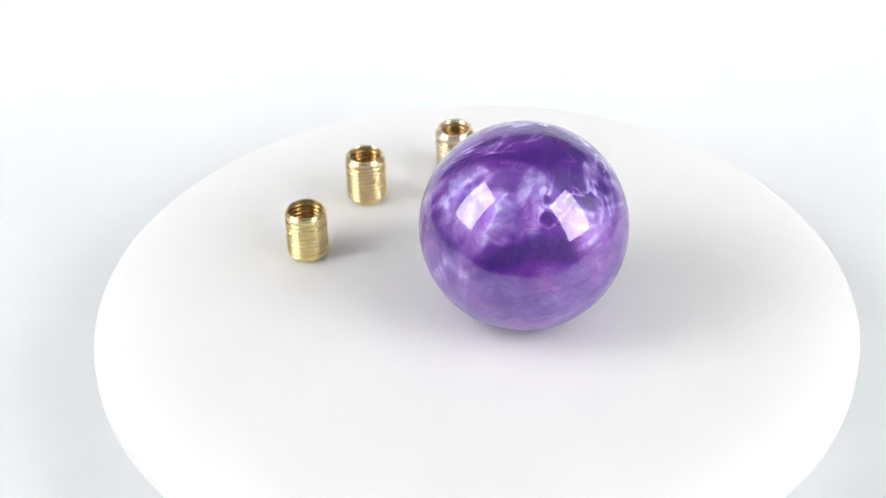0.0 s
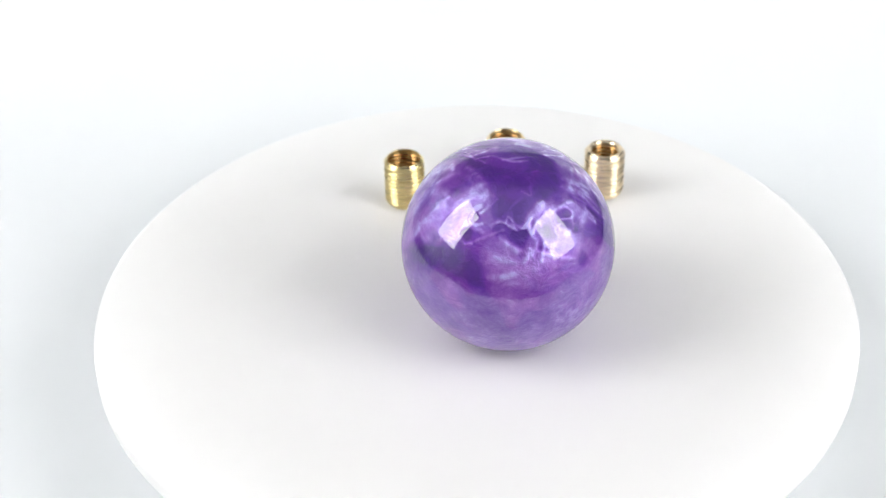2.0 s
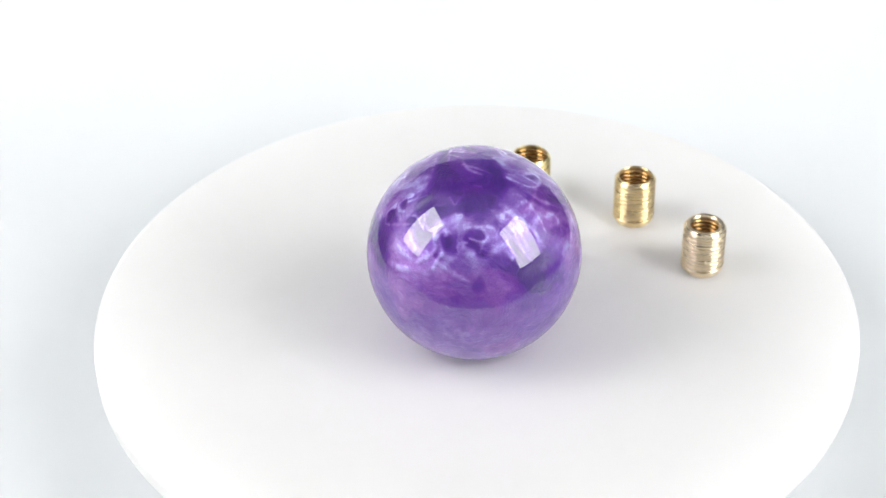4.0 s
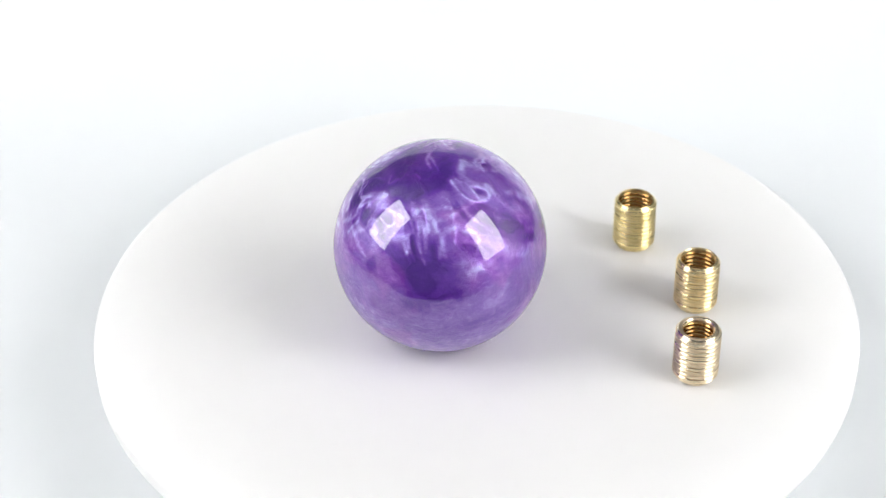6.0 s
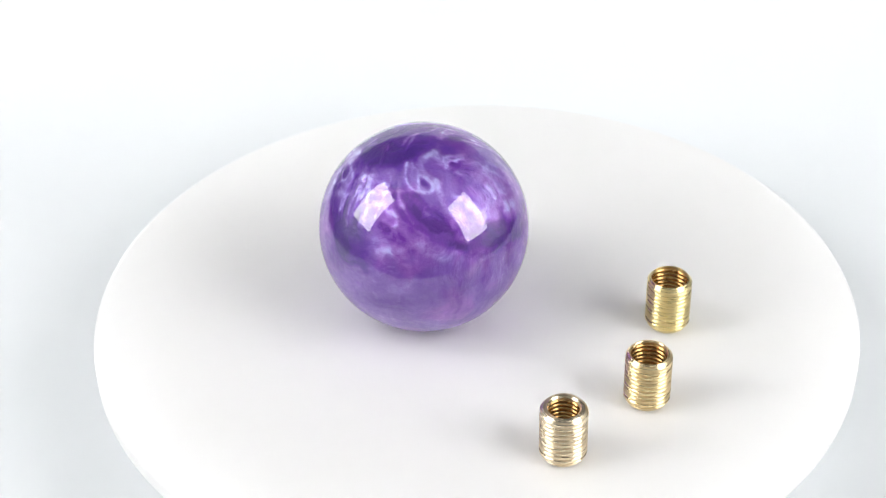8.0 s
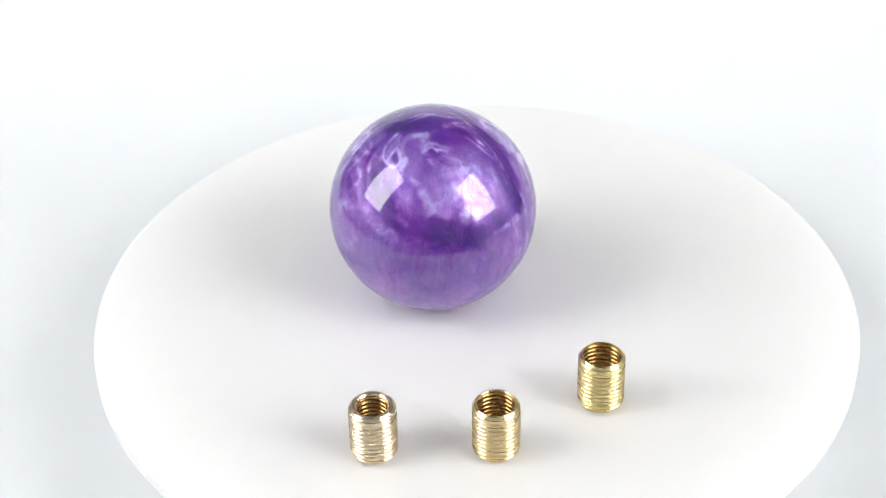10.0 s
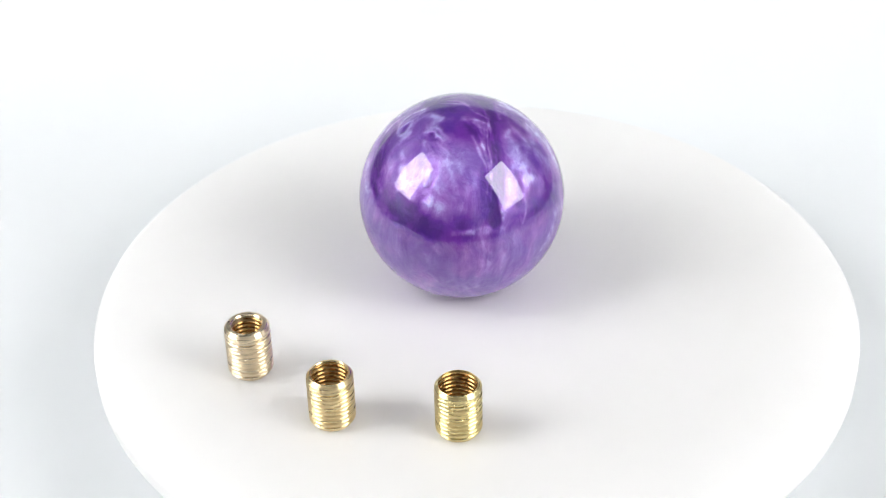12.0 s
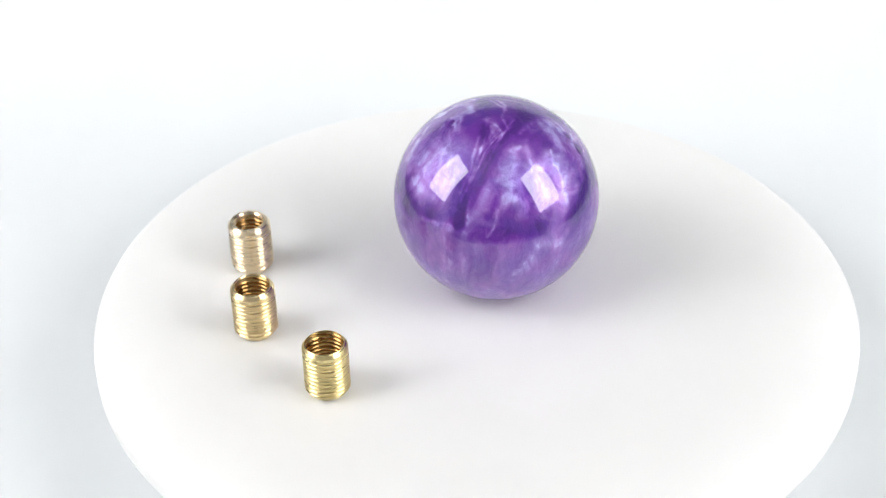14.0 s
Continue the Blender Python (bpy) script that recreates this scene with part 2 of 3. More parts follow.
    draw(0.7, 2.4, (111, 68), (125, 57))
    draw(0.6, 1.2, (68, 63), (74, 56))
    draw(0.5, 1.2, (48, 53), (55, 47))
    draw(0.5, 4.2, (141, 46), (132, 32))
    draw(-0.7, 4.2, (102, 25), (127, 19), (144, 13))
    draw(-0.7, 1.5, (-172, 45), (-178, 24))
    draw(0.6, 0.9, (-169, 53), (-178, 36))
    draw(0.6, 0.9, (-167, 36), (-175, 21))
    draw(0.8, 0.9, (-175, 72), (-178, 48), (177, 30))
    draw(0.8, 0.9, (-151, 72), (-171, 58), (-177, 48))
    draw(-0.8, 2.4, (-175, 41), (178, 16))
    draw(0.5, 4.2, (125, 33), (141, 21))
    draw(0.5, 3.6, (166, 41))
    draw(0.5, 4.2, (-168, 40), (-173, 24))
    draw(-0.6, 5.4, (-121, 52))
    draw(0.8, 1.5, (110, 65), (98, 76))
    draw(0.8, 1.2, (164, 81), (-179, 72))
    # broad pale washes
    draw(0.40, 18.0, (-112, 45))
    draw(0.40, 18.0, (140, 45))
    draw(0.35, 15.0, (-145, 37))
    draw(0.25, 15.0, (68, 24))
    draw(0.30, 12.0, (123, 43))
    draw(0.10, 15.0, (-26, 23))
    draw(0.35, 13.5, (-43, 25))
    return np.tanh(1.55 * field)


def veins(points):
    """The fine threads of pearl and the dark cells between them."""
    field, draw = painter(points, 0.014, 0.005)
    # the side that faces -91 degrees
    draw(0.8, 1.8, (-176, 60), (-167, 70), (-178, 81))
    draw(0.7, 1.7, (-123, 68), (-93, 69), (-75, 66), (-73, 59))
    draw(0.6, 1.8, (-73, 59), (-86, 57), (-92, 51))
    draw(0.9, 0.9, (-77, 51), (-79, 46), (-74, 44), (-69, 45))
    draw(0.8, 0.9, (-81, 44), (-83, 37), (-80, 34))
    draw(0.9, 1.2, (-18, 55), (-27, 49), (-26, 43))
    draw(0.9, 1.2, (-35, 44), (-32, 34), (-41, 26))
    draw(0.8, 0.9, (-27, 34), (-31, 26))
    draw(0.6, 1.7, (-60, 18), (-50, 20), (-41, 22))
    draw(0.5, 2.9, (-151, 43), (-146, 52), (-140, 59))
    draw(0.4, 2.9, (-118, 23), (-110, 35), (-103, 49))
    draw(-0.7, 2.9, (-174, 39), (-170, 56), (-136, 71), (-79, 76), (-26, 70))
    draw(-0.7, 3.4, (-62, 56), (-52, 48), (-41, 40), (-41, 32))
    draw(-0.8, 4.0, (-114, 12), (-99, 19), (-82, 25), (-68, 22))
    draw(-0.8, 2.5, (-80, 39))
    # the side that faces -60 degrees
    draw(0.9, 0.8, (-73, 53), (-78, 50), (-78, 46), (-73, 44))
    draw(0.8, 0.8, (-79, 43), (-81, 38), (-78, 33), (-73, 34))
    draw(0.9, 0.8, (-61, 44), (-56, 47), (-47, 45), (-42, 42))
    draw(0.7, 0.8, (-72, 50), (-66, 55), (-61, 59))
    draw(0.9, 0.8, (-3, 49), (2, 45), (-2, 42), (-9, 43))
    draw(0.8, 0.8, (-11, 41), (-17, 40), (-17, 36))
    draw(0.8, 1.8, (-23, 54), (-20, 50), (-21, 45))
    draw(0.7, 0.9, (-138, 73), (-136, 82), (-29, 84), (14, 79))
    draw(0.5, 2.3, (-131, 50), (-123, 62), (-84, 66))
    draw(0.4, 2.3, (-132, 40), (-116, 50), (-97, 51))
    draw(0.5, 1.7, (-63, 33), (-55, 29), (-45, 26))
    draw(0.5, 1.7, (-50, 37), (-38, 30))
    draw(0.5, 2.3, (-97, 27), (-110, 25))
    draw(-0.8, 1.8, (-75, 48))
    draw(-0.8, 2.3, (-79, 38))
    draw(-0.9, 2.8, (-54, 43))
    draw(-0.7, 1.6, (-5, 44))
    draw(-0.7, 2.3, (-3, 35))
    draw(-0.8, 4.0, (-106, 17), (-88, 21), (-74, 19), (-63, 15))
    draw(-0.7, 4.6, (-66, 67), (-35, 71), (5, 64))
    draw(-0.6, 2.9, (-36, 56), (-47, 53))
    # the side that faces -28 degrees
    draw(0.9, 0.8, (-49, 50), (-44, 46), (-38, 44), (-32, 48), (-25, 50))
    draw(0.6, 0.8, (-35, 63), (-26, 60), (-22, 65))
    draw(0.7, 0.9, (-72, 85), (11, 84), (37, 78))
    draw(0.7, 1.2, (20, 59), (30, 49), (37, 38), (39, 30))
    draw(0.6, 1.2, (17, 53), (25, 43), (28, 32))
    draw(0.6, 0.9, (44, 60), (47, 47), (45, 36))
    draw(0.8, 0.9, (-78, 47), (-78, 52), (-74, 54))
    draw(0.6, 2.3, (-94, 45), (-94, 53), (-85, 64))
    draw(0.5, 2.3, (-88, 31), (-90, 40), (-94, 48))
    draw(0.7, 0.9, (-33, 39), (-29, 45), (-18, 45), (-17, 41))
    draw(0.5, 2.9, (-11, 35), (4, 37), (15, 41))
    draw(0.4, 1.7, (-45, 32), (-35, 36), (-22, 32))
    draw(-0.9, 3.0, (-25, 40))
    draw(-0.7, 2.3, (-47, 42), (-37, 40))
    draw(-0.7, 2.3, (-78, 41), (-77, 36))
    draw(-0.8, 4.0, (-83, 23), (-73, 24))
    draw(-0.6, 5.8, (-82, 70), (-33, 74), (17, 67))
    draw(-0.7, 3.4, (12, 25), (34, 24), (44, 30))
    draw(-0.5, 3.4, (-56, 59), (-42, 51))
    # the side that faces 36 degrees
    draw(0.7, 0.9, (-51, 47), (-49, 54), (-37, 59))
    draw(0.6, 0.9, (-49, 45), (-35, 45))
    draw(0.8, 0.8, (-7, 73), (7, 70))
    draw(0.7, 0.9, (12, 42), (17, 34), (22, 26))
    draw(0.7, 0.9, (20, 47), (23, 36), (27, 26))
    draw(0.7, 0.9, (25, 54), (28, 42))
    draw(0.5, 1.7, (13, 48), (22, 54), (41, 56))
    draw(0.4, 1.7, (37, 49), (49, 52), (63, 55))
    draw(0.5, 2.3, (-15, 39), (-15, 49), (-3, 56))
    draw(0.5, 1.2, (-36, 33), (-23, 27), (-10, 21))
    draw(0.5, 2.3, (51, 20), (61, 23), (74, 26))
    draw(-0.7, 4.6, (0, 57), (25, 68), (54, 74))
    draw(-0.8, 4.6, (25, 19), (30, 12), (43, 9))
    draw(-0.7, 1.6, (18, 39), (21, 29), (28, 19))
    draw(-0.6, 1.8, (32, 35), (33, 23))
    draw(-0.6, 2.3, (-39, 41), (-29, 32))
    draw(-0.6, 3.4, (87, 40), (95, 28), (92, 20))
    draw(-0.6, 1.7, (60, 65), (66, 55), (81, 45))
    # the side that faces 68 degrees
    draw(0.9, 0.9, (55, 70), (61, 61), (68, 55), (79, 53), (87, 55), (86, 59), (77, 63))
    draw(0.8, 0.9, (110, 78), (111, 69), (139, 64))
    draw(0.8, 0.9, (-23, 45), (-7, 49), (7, 48), (15, 40), (16, 31))
    draw(0.6, 0.9, (0, 42), (-4, 36))
    draw(0.7, 0.8, (-5, 72), (9, 71))
    draw(0.6, 1.2, (52, 36), (59, 34), (60, 39), (53, 42))
    draw(0.5, 1.7, (59, 49), (71, 40), (85, 30))
    draw(0.5, 1.7, (76, 24), (87, 18), (95, 20))
    draw(0.6, 2.3, (105, 49), (114, 40), (116, 31))
    draw(0.5, 2.3, (39, 43), (48, 46), (55, 42))
    draw(-0.8, 1.8, (79, 58))
    draw(-0.6, 3.4, (66, 44), (77, 38), (85, 33))
    draw(-0.7, 2.5, (50, 33))
    draw(-0.7, 4.0, (22, 19), (30, 13))
    draw(-0.6, 2.3, (-11, 42), (0, 34))
    draw(-0.6, 4.0, (-16, 60), (22, 75), (98, 82))
    draw(-0.6, 3.4, (134, 35), (130, 24))
    draw(-0.5, 2.3, (47, 58), (56, 49))
    # the side that faces 130 degrees
    draw(0.6, 0.9, (74, 56), (74, 64), (63, 70))
    draw(0.9, 0.9, (110, 65), (120, 68), (127, 65))
    draw(0.7, 1.2, (106, 72), (110, 77))
    draw(0.6, 1.2, (71, 37), (60, 48), (55, 57))
    draw(0.7, 1.2, (-168, 59), (-174, 46), (-177, 32), (-177, 19))
    draw(0.6, 0.9, (177, 59), (179, 47), (176, 35))
    draw(0.5, 2.3, (111, 43), (117, 35))
    draw(0.6, 2.5, (135, 37), (143, 27), (152, 17))
    draw(0.5, 2.3, (143, 51), (156, 51))
    draw(0.4, 1.7, (93, 28), (104, 22), (115, 16))
    draw(0.5, 2.3, (76, 26), (88, 21))
    draw(-0.8, 2.3, (-179, 43), (179, 30), (179, 19))
    draw(-0.7, 3.4, (56, 31), (70, 24))
    draw(-0.8, 4.6, (106, 18), (124, 15), (143, 13))
    draw(-0.6, 2.3, (68, 51), (77, 41))
    draw(-0.6, 3.4, (161, 79), (-175, 65))
    draw(-0.6, 2.9, (-159, 39), (-165, 24))
    # the side that faces 160 degrees
    draw(0.9, 1.2, (112, 64), (114, 70), (131, 69), (143, 65))
    draw(0.8, 0.9, (175, 81), (-170, 74), (-163, 68))
    draw(0.8, 1.7, (87, 75), (101, 76))
    draw(0.8, 0.8, (-128, 73), (-166, 64), (-176, 49))
    draw(0.6, 0.8, (-153, 73), (-176, 57))
    draw(0.7, 0.8, (-160, 27), (-162, 18), (-166, 13))
    draw(0.5, 1.7, (96, 33), (93, 46), (92, 59))
    draw(0.4, 1.7, (110, 21), (98, 28))
    draw(0.6, 2.3, (142, 37), (147, 30))
    draw(0.4, 1.7, (148, 53), (155, 38), (159, 27))
    draw(0.7, 1.7, (163, 14), (174, 13), (-178, 14))
    draw(0.5, 1.7, (170, 11), (174, -2), (172, -12))
    draw(0.5, 1.7, (-150, 41), (-156, 29))
    draw(-0.8, 2.3, (-158, 63), (-177, 41), (177, 18))
    draw(-0.6, 1.8, (176, 46), (172, 32))
    draw(-0.6, 3.4, (85, 32), (79, 44))
    draw(-0.7, 4.6, (121, 19), (141, 18), (159, 18))
    draw(-0.6, 4.6, (-138, 56), (-138, 36), (-141, 25))
    draw(-0.6, 2.9, (97, 23), (117, 16))
    # the side that faces -160 degrees
    draw(0.9, 1.2, (162, 79), (-169, 78), (-157, 73))
    draw(0.8, 0.9, (-116, 77), (-156, 66), (-173, 54), (-177, 40))
    draw(0.6, 0.8, (-147, 71), (-167, 58), (-175, 50))
    draw(0.6, 0.9, (175, 67), (178, 53))
    draw(0.8, 1.7, (155, 14), (165, 14), (174, 15))
    draw(0.5, 1.7, (135, 38), (134, 45))
    draw(0.5, 1.7, (136, 29), (147, 26))
    draw(0.7, 1.2, (-110, 45), (-112, 34), (-115, 23))
    draw(0.7, 0.9, (-106, 51), (-112, 44))
    draw(0.5, 1.7, (-152, 50), (-140, 51), (-134, 46))
    draw(0.5, 2.3, (-155, 34), (-144, 31))
    draw(0.6, 1.2, (-146, 59), (-134, 60))
    draw(0.5, 2.3, (-138, 4), (-146, -6), (-153, -15))
    draw(0.4, 2.3, (-115, 10), (-127, 1))
    draw(-0.9, 2.3, (-168, 60), (-179, 45), (178, 30), (179, 19))
    draw(-0.6, 2.9, (174, 26), (176, 14))
    draw(-0.6, 4.0, (-132, 74), (-115, 64), (-103, 50))
    draw(-0.6, 4.0, (-168, 15), (-155, 15), (-137, 16))
    draw(-0.5, 3.4, (128, 49), (123, 66))
    draw(-0.6, 2.9, (-98, 29), (-98, 19))
    return np.tanh(1.3 * field)


def pearl_resin():
    n = Nodes("purple_pearl_resin")
    at = n.vec("SCALE", n.vec("SUBTRACT", n.object_space(), (0, 0, R_BALL - BALL_SINK)), scale=1 / R_BALL)

    def swirl(p, scale, amount, detail=2.0):
        return n.vec("ADD", p, n.vec("SCALE", n.vec("SUBTRACT", n.noise(p, scale, detail, colour=True), (0.5, 0.5, 0.5)), scale=amount))

    drawn = n.add("ShaderNodeAttribute")
    drawn.attribute_name = "marbling"
    vein = n.add("ShaderNodeAttribute")
    vein.attribute_name = "veins"
    # drawn-out swirls, cloudy mottling, fine flakes
    flow = swirl(swirl(at, 1.6, 0.6), 3.6, 0.22, 2.0)
    streak = n.noise(n.vec("MULTIPLY", flow, (1.0, 1.0, 0.6)), 4.6, 6, 0.6)
    mottle = n.noise(n.vec("MULTIPLY", swirl(at, 3.5, 0.4), (1.0, 1.0, 1.3)), 6.5, 3, 0.5)
    flake = n.noise(n.vec("MULTIPLY", swirl(at, 7.0, 0.2), (1.0, 1.0, 1.6)), 20, 3, 0.55)
    broken = n.remap(mottle, 0.36, 0.6, 0.4, 1.2, smooth=True)
    broad = n.math("ADD", n.math("MULTIPLY", drawn.outputs["Fac"], 0.48), n.math("MULTIPLY", n.math("MULTIPLY", vein.outputs["Fac"], 0.85), broken))
    ragged = n.math("ADD", n.math("MULTIPLY", n.math("SUBTRACT", mottle, 0.5), 0.28), n.math("MULTIPLY", n.math("SUBTRACT", flake, 0.5), 0.34))
    tone = n.remap(n.math("ADD", broad, ragged), -1.0, 1.0, -0.42, 0.44)
    total = n.math("ADD", n.math("ADD", tone, 0.46), n.math("MULTIPLY", n.math("SUBTRACT", streak, 0.5), 0.34))
    # silk drawn out from pole to pole
    silk = n.noise(n.vec("MULTIPLY", swirl(swirl(at, 1.8, 0.35), 5.0, 0.06), (1.0, 1.0, 0.16)), 11, 4, 0.6)
    glint = n.remap(n.math("ADD", broad, n.math("MULTIPLY", n.math("SUBTRACT", streak, 0.5), 2.0)), -0.6, 0.6, 0.3, 1.0, smooth=True)
    # the silk runs on one side of the ball; elsewhere the pearl lies in small level flakes
    facing = n.add("ShaderNodeVectorMath", operation="DOT_PRODUCT")
    n.put(facing.inputs[0], at), n.put(facing.inputs[1], (-0.94, 0.34, 0.0))
    silken = n.remap(facing.outputs["Value"], -0.25, 0.45, 0.12, 1.0, smooth=True)
    level = n.noise(n.vec("MULTIPLY", swirl(at, 4.0, 0.25), (1.0, 1.0, 2.0)), 8.5, 4, 0.62)
    threads = n.math("ADD", n.math("MULTIPLY", n.math("MULTIPLY", n.math("SUBTRACT", silk, 0.5), 0.85), silken),
                     n.math("MULTIPLY", n.math("MULTIPLY", n.math("SUBTRACT", level, 0.5), 0.75), n.math("SUBTRACT", 1.0, silken)))
    total = n.math("ADD", total, n.math("MULTIPLY", threads, glint))
    violet = n.ramp(total, ((0.02, (0.036, 0.0005, 0.170)), (0.32, (0.088, 0.015, 0.285)), (0.54, (0.185, 0.080, 0.425)), (0.74, (0.300, 0.200, 0.610)), (0.96, (0.47, 0.42, 0.83))))
    orchid = n.ramp(total, ((0.02, (0.052, 0.0005, 0.175)), (0.32, (0.125, 0.017, 0.305)), (0.54, (0.250, 0.088, 0.460)), (0.74, (0.370, 0.205, 0.640)), (0.96, (0.51, 0.42, 0.83))))
    mixed = n.add("ShaderNodeMix", data_type="RGBA")
    n.put(mixed.inputs[0], n.remap(n.noise(flow, 1.9, 3), 0.42, 0.62, 0.0, 1.0, smooth=True))
    n.put(mixed.inputs[6], violet), n.put(mixed.inputs[7], orchid)
    relief = n.math("ADD", n.math("ADD", n.math("MULTIPLY", streak, 0.8), n.math("MULTIPLY", broad, 0.3)), n.math("MULTIPLY", threads, 0.5))
    # the lilac sheen imitates a rim reflection brighter than the backdrop gives
    n.set(Base_Color=mixed.outputs[2], Metallic=n.remap(total, 0.2, 0.8, 0.12, 0.55), Roughness=n.remap(total, 0.2, 0.9, 0.55, 0.42),
          Normal=n.bump(relief, 0.5, 0.0016), Sheen_Weight=0.15, Sheen_Roughness=0.4, Sheen_Tint=(0.62, 0.44, 0.95, 1), Coat_Weight=1.0, Coat_Roughness=0.006, Coat_IOR=1.76, Specular_IOR_Level=0.2)
    return n.mat


def brass(name, colour, rough):
    """Lathe-turned brass: the fine rings round its axis draw every highlight out lengthwise."""
    n = Nodes(name)
    at = n.object_space()
    wear = n.noise(at, 260, 4, 0.6)
    rings = n.noise(n.vec("MULTIPLY", at, (60, 60, 2600)), 1.0, 3)
    dark = tuple(c * 0.84 for c in colour)
    round_axis = n.add("ShaderNodeTangent")
    round_axis.direction_type, round_axis.axis = "RADIAL", "Z"
    n.set(Base_Color=n.ramp(wear, ((0.3, dark), (0.65, colour))), Metallic=1.0, Roughness=n.remap(rings, 0.3, 0.7, rough * 0.88, rough * 1.12),
          Anisotropic=1.0, Anisotropic_Rotation=0.25, Tangent=round_axis.outputs[0], Normal=n.bump(rings, 0.02, 0.0001))
    return n.mat


def softbox_cloth():
    n = Nodes("softbox_diffuser_cloth")
    fold = n.noise(n.object_space(), 4.0, 2)
    n.set(Base_Color=(0.8, 0.8, 0.8, 1), Emission_Color=(0.993, 0.993, 0.985, 1), Emission_Strength=n.remap(fold, 0.35, 0.65, SOFTBOX_GLOW * 0.88, SOFTBOX_GLOW * 1.12))
    return n.mat


def fill_cloth():
    """White nylon shell cloth; its glow is added fill that brightens the whole room."""
    n = Nodes("nylon_fill_glow")
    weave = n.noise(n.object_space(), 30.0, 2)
    n.set(Base_Color=(0.7, 0.7, 0.7, 1), Emission_Color=(0.993, 0.993, 0.985, 1), Emission_Strength=n.remap(weave, 0.3, 0.7, SHELL_FILL * 0.9, SHELL_FILL * 1.1))
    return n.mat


RESIN = pearl_resin()
BRASS_PALE = brass("pale_brass", (0.90, 0.76, 0.54), 0.28)
BRASS_GOLD = brass("golden_brass", (0.88, 0.71, 0.40), 0.28)
BRASS_GREEN = brass("greenish_brass", (0.86, 0.72, 0.36), 0.28)
# the brown depth of light bouncing inside the bores, put into the colour
BRASS_BORE_SHADE = brass("bore_shade_brass", (0.62, 0.37, 0.14), 0.24)
WHITE_PLASTIC = plain("white_plastic", (0.785, 0.78, 0.773), 0.42, 0.012, 60.0, 0.00002, spec=0.35)
# a little light spreads inside the plate
plate_skin = WHITE_PLASTIC.node_tree.nodes["Principled BSDF"].inputs
plate_skin["Subsurface Weight"].default_value, plate_skin["Subsurface Scale"].default_value = 0.75, 0.012
plate_skin["Subsurface Radius"].default_value = (1.0, 1.0, 1.0)
BASE_PLASTIC = plain("turntable_base_plastic", (0.80, 0.80, 0.80), 0.4, 0.02)
PAPER = plain("white_backdrop_paper", (0.765, 0.79, 0.81), 0.75, 0.012, 30.0, 0.00003, spec=0.2)
BASE_GREY = plain("grey_disc_plastic", (0.48, 0.47, 0.53), 0.5, 0.06)
BLACK_WOOD = plain("black_stained_wood", (0.022, 0.020, 0.019), 0.5, 0.25, 18.0)
WALL_PAINT = plain("grey_wall_paint", (0.28, 0.28, 0.28), 0.8, 0.08, 9.0)
DARK_FLOOR = plain("pale_floor_boards", (0.36, 0.30, 0.24), 0.55, 0.2, 5.0)
DARK_PAINT = plain("dark_grey_wall_paint", (0.13, 0.13, 0.135), 0.8, 0.08, 9.0)
CEILING_PAINT = plain("dark_ceiling_paint", (0.17, 0.17, 0.17), 0.85, 0.05, 6.0)
FILL_CLOTH = fill_cloth()
BLACK_CLOTH = plain("black_guard_cloth", (0.015, 0.015, 0.016), 0.8, 0.2, 60.0)
BLACK_METAL = plain("black_metal", (0.03, 0.03, 0.03), 0.4, 0.1, 50.0)
DIFFUSER = softbox_cloth()


# ---- mesh helpers ----
def finish(bm, smooth=30):
    bmesh.ops.recalc_face_normals(bm, faces=bm.faces[:])
    for f in bm.faces:
        f.smooth = smooth > 0
    for e in bm.edges:
        if len(e.link_faces) == 2 and e.calc_face_angle(0) > radians(smooth):
            e.smooth = False


def part(name, bm, material, parent=None, label="", smooth=30):
    mesh = bpy.data.meshes.new(name)
    finish(bm, smooth)
    bm.to_mesh(mesh)
    bm.free()
    mesh.materials.append(material)
    ob = new(name, mesh)
    ob.parent = parent
    return tagged(ob, label)


def lathe(profile, turns=96, closed=True):
    """A solid turned round z; the profile is (radius, height), outer side from the bottom up."""
    bm = bmesh.new()
    rings = []
    for r, z in profile:
        if r < 1e-7:
            rings.append([bm.verts.new((0, 0, z))])
        else:
            rings.append([bm.verts.new((r * math.cos(2 * math.pi * i / turns), r * math.sin(2 * math.pi * i / turns), z)) for i in range(turns)])
    pairs = list(zip(rings, rings[1:])) + ([(rings[-1], rings[0])] if closed else [])
    for a, b in pairs:
        for i in range(turns):
            j = (i + 1) % turns
            if len(a) == 1 and len(b) == 1:
                continue
            if len(a) == 1:
                bm.faces.new((a[0], b[j], b[i]))
            elif len(b) == 1:
                bm.faces.new((a[i], a[j], b[0]))
            else:
                bm.faces.new((a[i], a[j], b[j], b[i]))
    return bm


def rounded_box(sx, sy, sz, bevel, at=(0, 0, 0)):
    bm = bmesh.new()
    bmesh.ops.create_cube(bm, size=1, matrix=Matrix.Translation(at) @ Matrix.Diagonal((sx, sy, sz, 1)))
    if bevel:
        bmesh.ops.bevel(bm, geom=bm.edges[:], offset=bevel, segments=2, affect="EDGES", profile=0.5)
    return bm


def tube(a, b, r, turns=14):
    a, b = Vector(a), Vector(b)
    bm = bmesh.new()
    turn = (b - a).to_track_quat("Z", "Y").to_matrix().to_4x4()
    bmesh.ops.create_cone(bm, cap_ends=True, segments=turns, radius1=r, radius2=r, depth=(b - a).length, matrix=Matrix.Translation((a + b) / 2) @ turn)
    return bm


